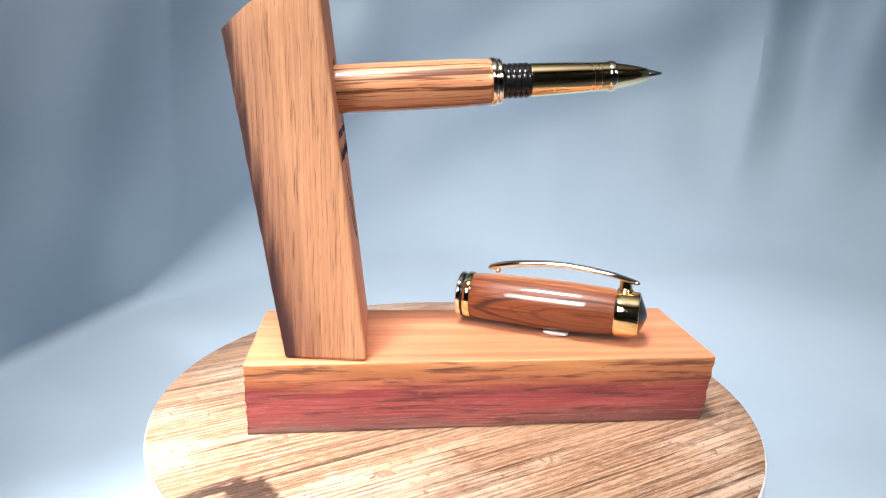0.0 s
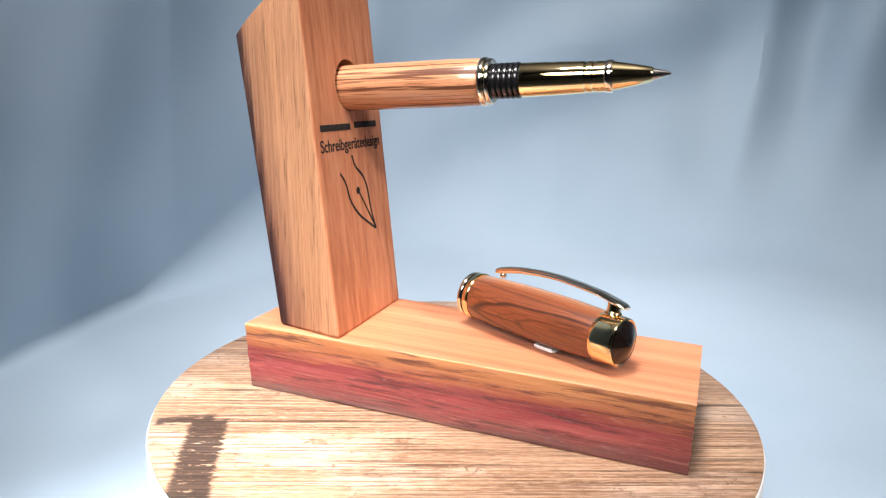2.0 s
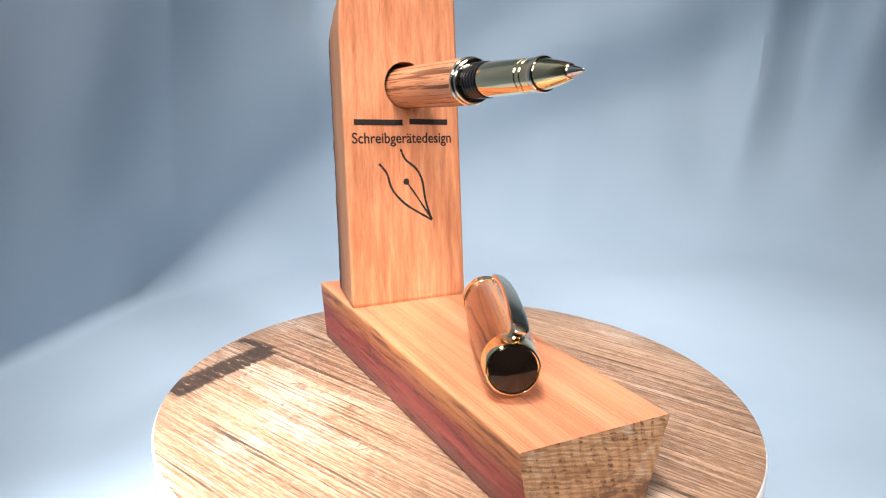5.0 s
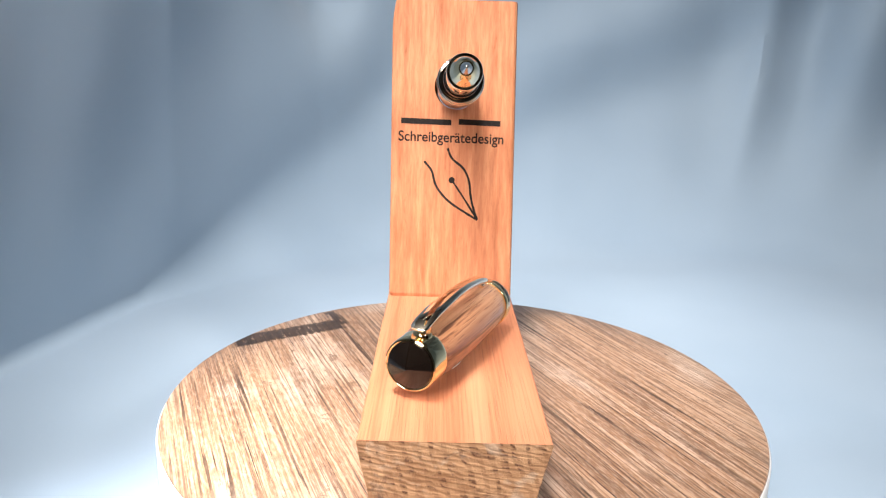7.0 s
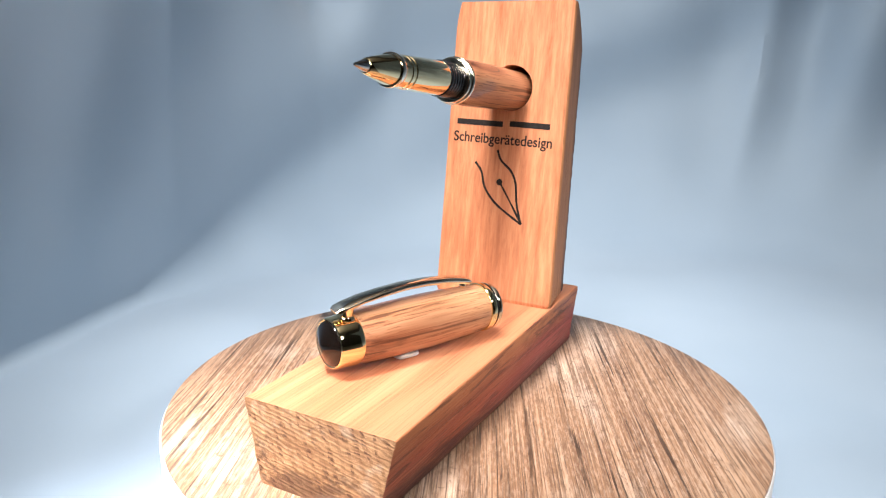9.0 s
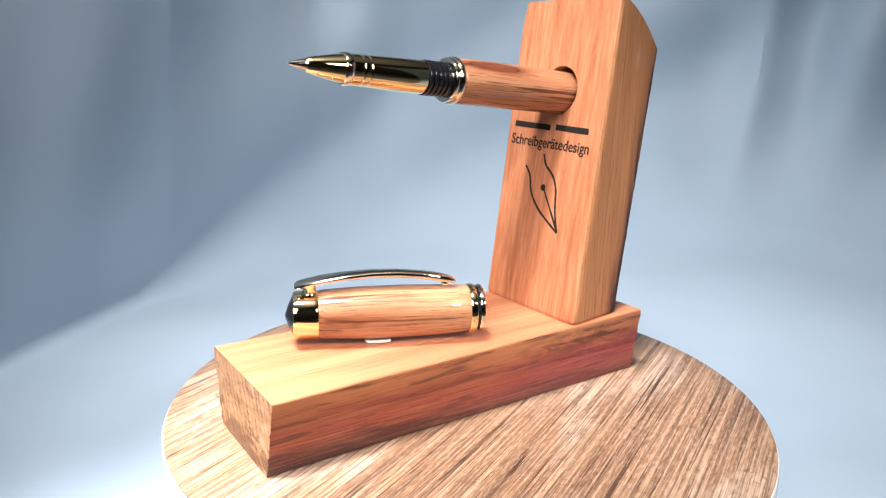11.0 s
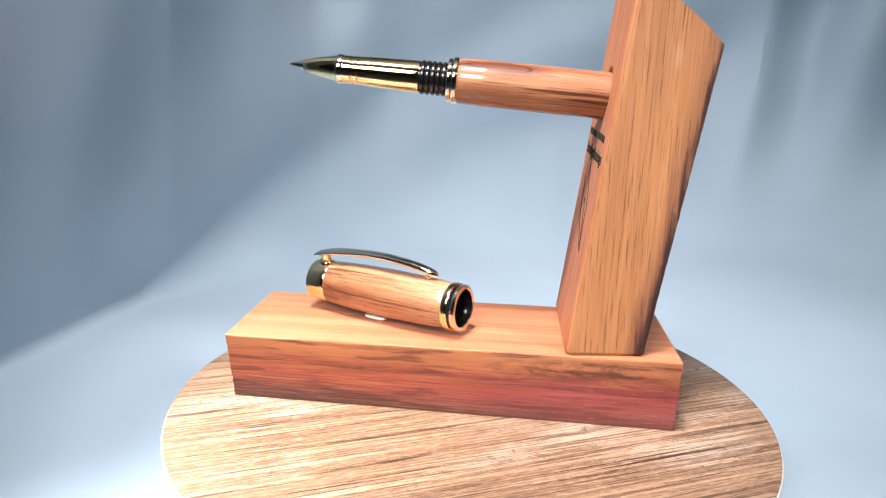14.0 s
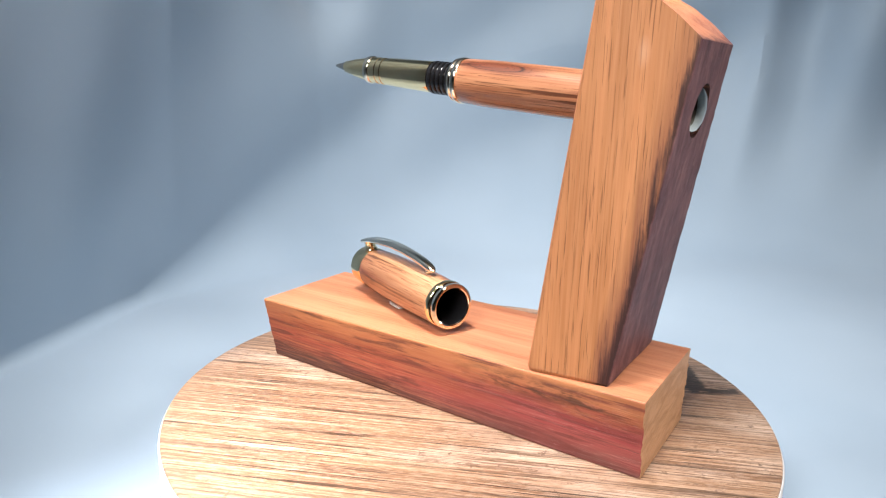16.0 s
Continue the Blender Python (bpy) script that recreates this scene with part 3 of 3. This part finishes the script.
    me = bpy.data.meshes.new_from_object(temp.evaluated_get(bpy.context.evaluated_depsgraph_get()))
    bpy.data.objects.remove(temp)
    lo, hi = min(v.co.x for v in me.vertices), max(v.co.x for v in me.vertices)
    for v in me.vertices:
        y = -22.4 + (v.co.x - lo) / (hi - lo) * 34.8
        v.co = face(y, 73.6 + v.co.y * 4.7 - 0.012 * (y + 22), 0.05 + v.co.z * 5)
    me.materials.clear()
    me.materials.append(M_INK)
    word = new("engraved_word", me)
    word.parent = post
    return root


PEN_POSE = pose(5.7 * MM, -3.4 * MM, 93.7 * MM, 0, -4.1, 0)
CAP_POSE = pose(-0.4 * MM, 7.3 * MM, 30.0 * MM, 0, 0, -23.7)


# ---- the pen ----
def pen():
    root = new("rollerball_pen")
    tagged(root, "uncapped rollerball pen of lacquered oak with gold fittings", "pen")
    part("barrel", lathe([(-62.5, 0), (-62.5, 6.1), (-50, 6.35), (-30, 6.5), (-10, 6.45), (-2.2, 6.2), (-1.4, 5.9), (-1.4, 0)]), M_PEN, root, "lacquered oak barrel with a dark knot")
    part("end_finial", lathe([(-62.4, 0), (-62.4, 5.9), (-63.2, 6.1), (-65.2, 5.9), (-66.5, 5.0), (-67.3, 3.2), (-67.7, 1.2), (-67.8, 0)]), M_CHROME, root, "polished pale gold end")
    part("collar", lathe([(-1.5, 0), *bead(-1.5, 0.1, 6.5, 5.6), *bead(0.3, 1.5, 6.1, 5.3), (1.5, 0)]), M_CHROME, root, "bright gold double collar")
    prof = [(1.4, 0), (1.4, 4.7)]
    for k in range(5):
        a = 1.8 + k * 1.5
        prof += [(a, 4.3), (a + 0.25, 4.7), (a + 0.75, 4.75), (a + 1.1, 4.65), (a + 1.3, 4.25)]
    part("thread", lathe([*prof, (9.7, 4.25), (9.7, 0)]), M_BLACK, root, "black ribbed screw thread")
    part("grip", lathe([(9.5, 0), (9.5, 4.45), (10.2, 4.5), (20, 4.25), (26.0, 4.02), (26.2, 3.82), (26.7, 3.82), (26.9, 4.0), (28.0, 3.97), (28.2, 3.78), (28.7, 3.78), (28.9, 3.95), (31.3, 3.88), (31.3, 0)]), M_GOLD, root, "polished gold grip section")
    part("grip_ring", lathe([(31.2, 0), *bead(31.2, 33.1, 4.15, 3.6), (33.1, 0)]), M_CHROME, root, "bright gold ring")
    part("cone", lathe([(33.0, 0), (33.0, 3.65), (35, 3.3), (38, 2.75), (42.4, 1.8), (42.7, 1.55), (42.7, 0)]), M_GOLD, root, "gold nose cone")
    part("tip", lathe([(42.6, 0), (42.6, 1.4), (43.6, 1.25), (45.4, 0.75), (46.3, 0.48), (46.8, 0.3), (46.9, 0)], 32), M_STEEL, root, "steel writing tip")
    return root


# ---- the cap ----
def cap():
    root = new("pen_cap")
    tagged(root, "lacquered oak pen cap with gold trim lying on its side", "pen cap")
    part("body", lathe([(4.3, 5.6), (4.3, 6.5), (5.0, 6.8), (12, 7.2), (24, 7.45), (36, 7.3), (45, 6.85), (46.6, 6.6), (46.6, 5.6)]), M_CAP, root, "red-brown lacquered wood with a dark oval figure")
    part("mouth_ring", lathe([(0.3, 5.5), (0.0, 5.8), (0.0, 6.3), (0.4, 6.85), (1.0, 6.95), (1.5, 6.7), (1.5, 5.5)]), M_CHROME, root, "polished gold mouth ring")
    part("black_band", lathe([(1.4, 5.5), (1.4, 6.45), (2.5, 6.45), (2.5, 5.5)]), M_BLACK, root, "black band")
    part("trim_ring", lathe([(2.4, 5.5), *bead(2.4, 4.4, 7.15, 6.4), (4.4, 5.5)]), M_GOLD, root, "gold trim ring")
    prof = [(0.35, 5.55)]
    for k in range(8):
        prof += [(2 + k * 1.6, 5.45), (2.5 + k * 1.6, 5.1), (3.1 + k * 1.6, 5.1), (3.5 + k * 1.6, 5.45)]
    part("liner", lathe([*prof, (30, 5.3), (30, 0)], 48), M_BLACK, root, "black threaded liner")
    part("end_collar", lathe([(46.5, 0), (46.5, 6.5), (46.9, 6.75), (48, 6.8), (51.0, 6.65), (52.6, 6.6), (53.2, 6.45), (53.4, 6.1), (53.2, 5.8), (53.2, 0)]), M_GOLD, root, "polished gold end collar")
    part("end_stone", lathe([(53.0, 0), (53.0, 5.85), (53.5, 5.6), (54.6, 3.2), (55.4, 1.0), (55.6, 0)], 48), M_GEM, root, "black domed end stone")
    # the clip: a bowed strap, broad over the collar, slim at its free end
    tilt = Matrix.Rotation(radians(CLIP_ROLL), 4, "X")
    path = [(52.8, 8.9, 1.5), (51.8, 9.2, 2.1), (49.5, 9.8, 2.3), (45, 10.8, 2.25), (39, 11.5, 2.1), (32, 12.0, 1.9), (25, 11.9, 1.75), (18, 11.2, 1.65), (14, 10.5, 1.6), (11, 9.8, 1.5), (9.4, 9.3, 1.25), (8.6, 8.9, 0.8), (8.3, 8.7, 0.35)]
    bm = bmesh.new()
    rings = []
    for i, (x, h, w) in enumerate(path):
        a, b = path[max(i - 1, 0)], path[min(i + 1, len(path) - 1)]
        d = Vector((b[0] - a[0], 0, b[1] - a[1])).normalized()
        n = Vector((-d.z, 0, d.x))
        n = -n if n.z < 0 else n
        th = (0.3, 0.7, 0.75, 0.8, 0.85, 0.9, 0.95, 1.0, 1.05, 1.0, 0.85, 0.6, 0.25)[i]
        ring = []
        for k in range(16):
            u = 2 * math.pi * k / 16
            cy, cz = math.cos(u), math.sin(u)
            ring.append(tilt @ ((Vector((x, 0, h)) + Vector((0, 1, 0)) * w * math.copysign(abs(cy) ** 0.7, cy) + n * th * math.copysign(abs(cz) ** 0.8, cz)) * MM))
        rings.append(ring)
    loft(bm, rings)
    clip = part("clip", bm, M_CHROME, root, "bowed polished gold clip")
    bm = bmesh.new()
    loft(bm, [[tilt @ (Vector((48.9 + r * math.cos(u), r * math.sin(u), h)) * MM) for u in (2 * math.pi * k / 16 for k in range(16))] for r, h in ((2.4, 6.2), (2.3, 6.9), (1.9, 7.3), (1.8, 8.4), (1.9, 9.6))])
    part("clip_post", bm, M_GOLD, clip, "short gold post")
    bm = bmesh.new()
    bmesh.ops.create_uvsphere(bm, u_segments=16, v_segments=10, radius=1.05 * MM)
    bmesh.ops.transform(bm, matrix=tilt @ Matrix.Translation(Vector((11.2, 0, 8.4)) * MM), verts=bm.verts)
    part("clip_ball", bm, M_CHROME, clip)
    return root


CLIP_ROLL = -9.0


def putty():
    """A dab that keeps the cap from rolling."""
    bm = bmesh.new()
    bmesh.ops.create_uvsphere(bm, u_segments=20, v_segments=12, radius=1.0)
    for v in bm.verts:
        k = 1 + 0.06 * noise.noise(v.co * 2.2)
        v.co = (math.copysign(abs(v.co.x) ** 0.45, v.co.x) * 3.7 * k * MM, math.copysign(abs(v.co.y) ** 0.45, v.co.y) * 2.9 * k * MM, (math.copysign(abs(v.co.z) ** 0.5, v.co.z) * 0.6 + 0.6) * MM)
    ob = part("adhesive_putty", bm, M_PUTTY)
    return tagged(ob, "small dab of white putty under the pen cap", "putty")


TURNTABLE = turntable()
STAND = pen_stand()
PEN = pen()
CAP = cap()
PUTTY = putty()
STAND_TURN = 8.0
PUTTY_POSE = pose(27.1 * MM, -5.0 * MM, 21.4 * MM, 0, 0, -23.7)


def motions():
    """All that stands on the turntable goes round with it, evenly, clockwise from above."""
    times = [i / 10 for i in range(161)]
    for thing, turn, place in ((TURNTABLE, 0.0, Matrix()), (STAND, STAND_TURN, Matrix()), (PEN, STAND_TURN, PEN_POSE), (CAP, STAND_TURN, CAP_POSE), (PUTTY, STAND_TURN, PUTTY_POSE)):
        walk(thing, [(t, pose(0, 0, 0, 0, 0, turn - 13.658 * t) @ place) for t in times])


motions()
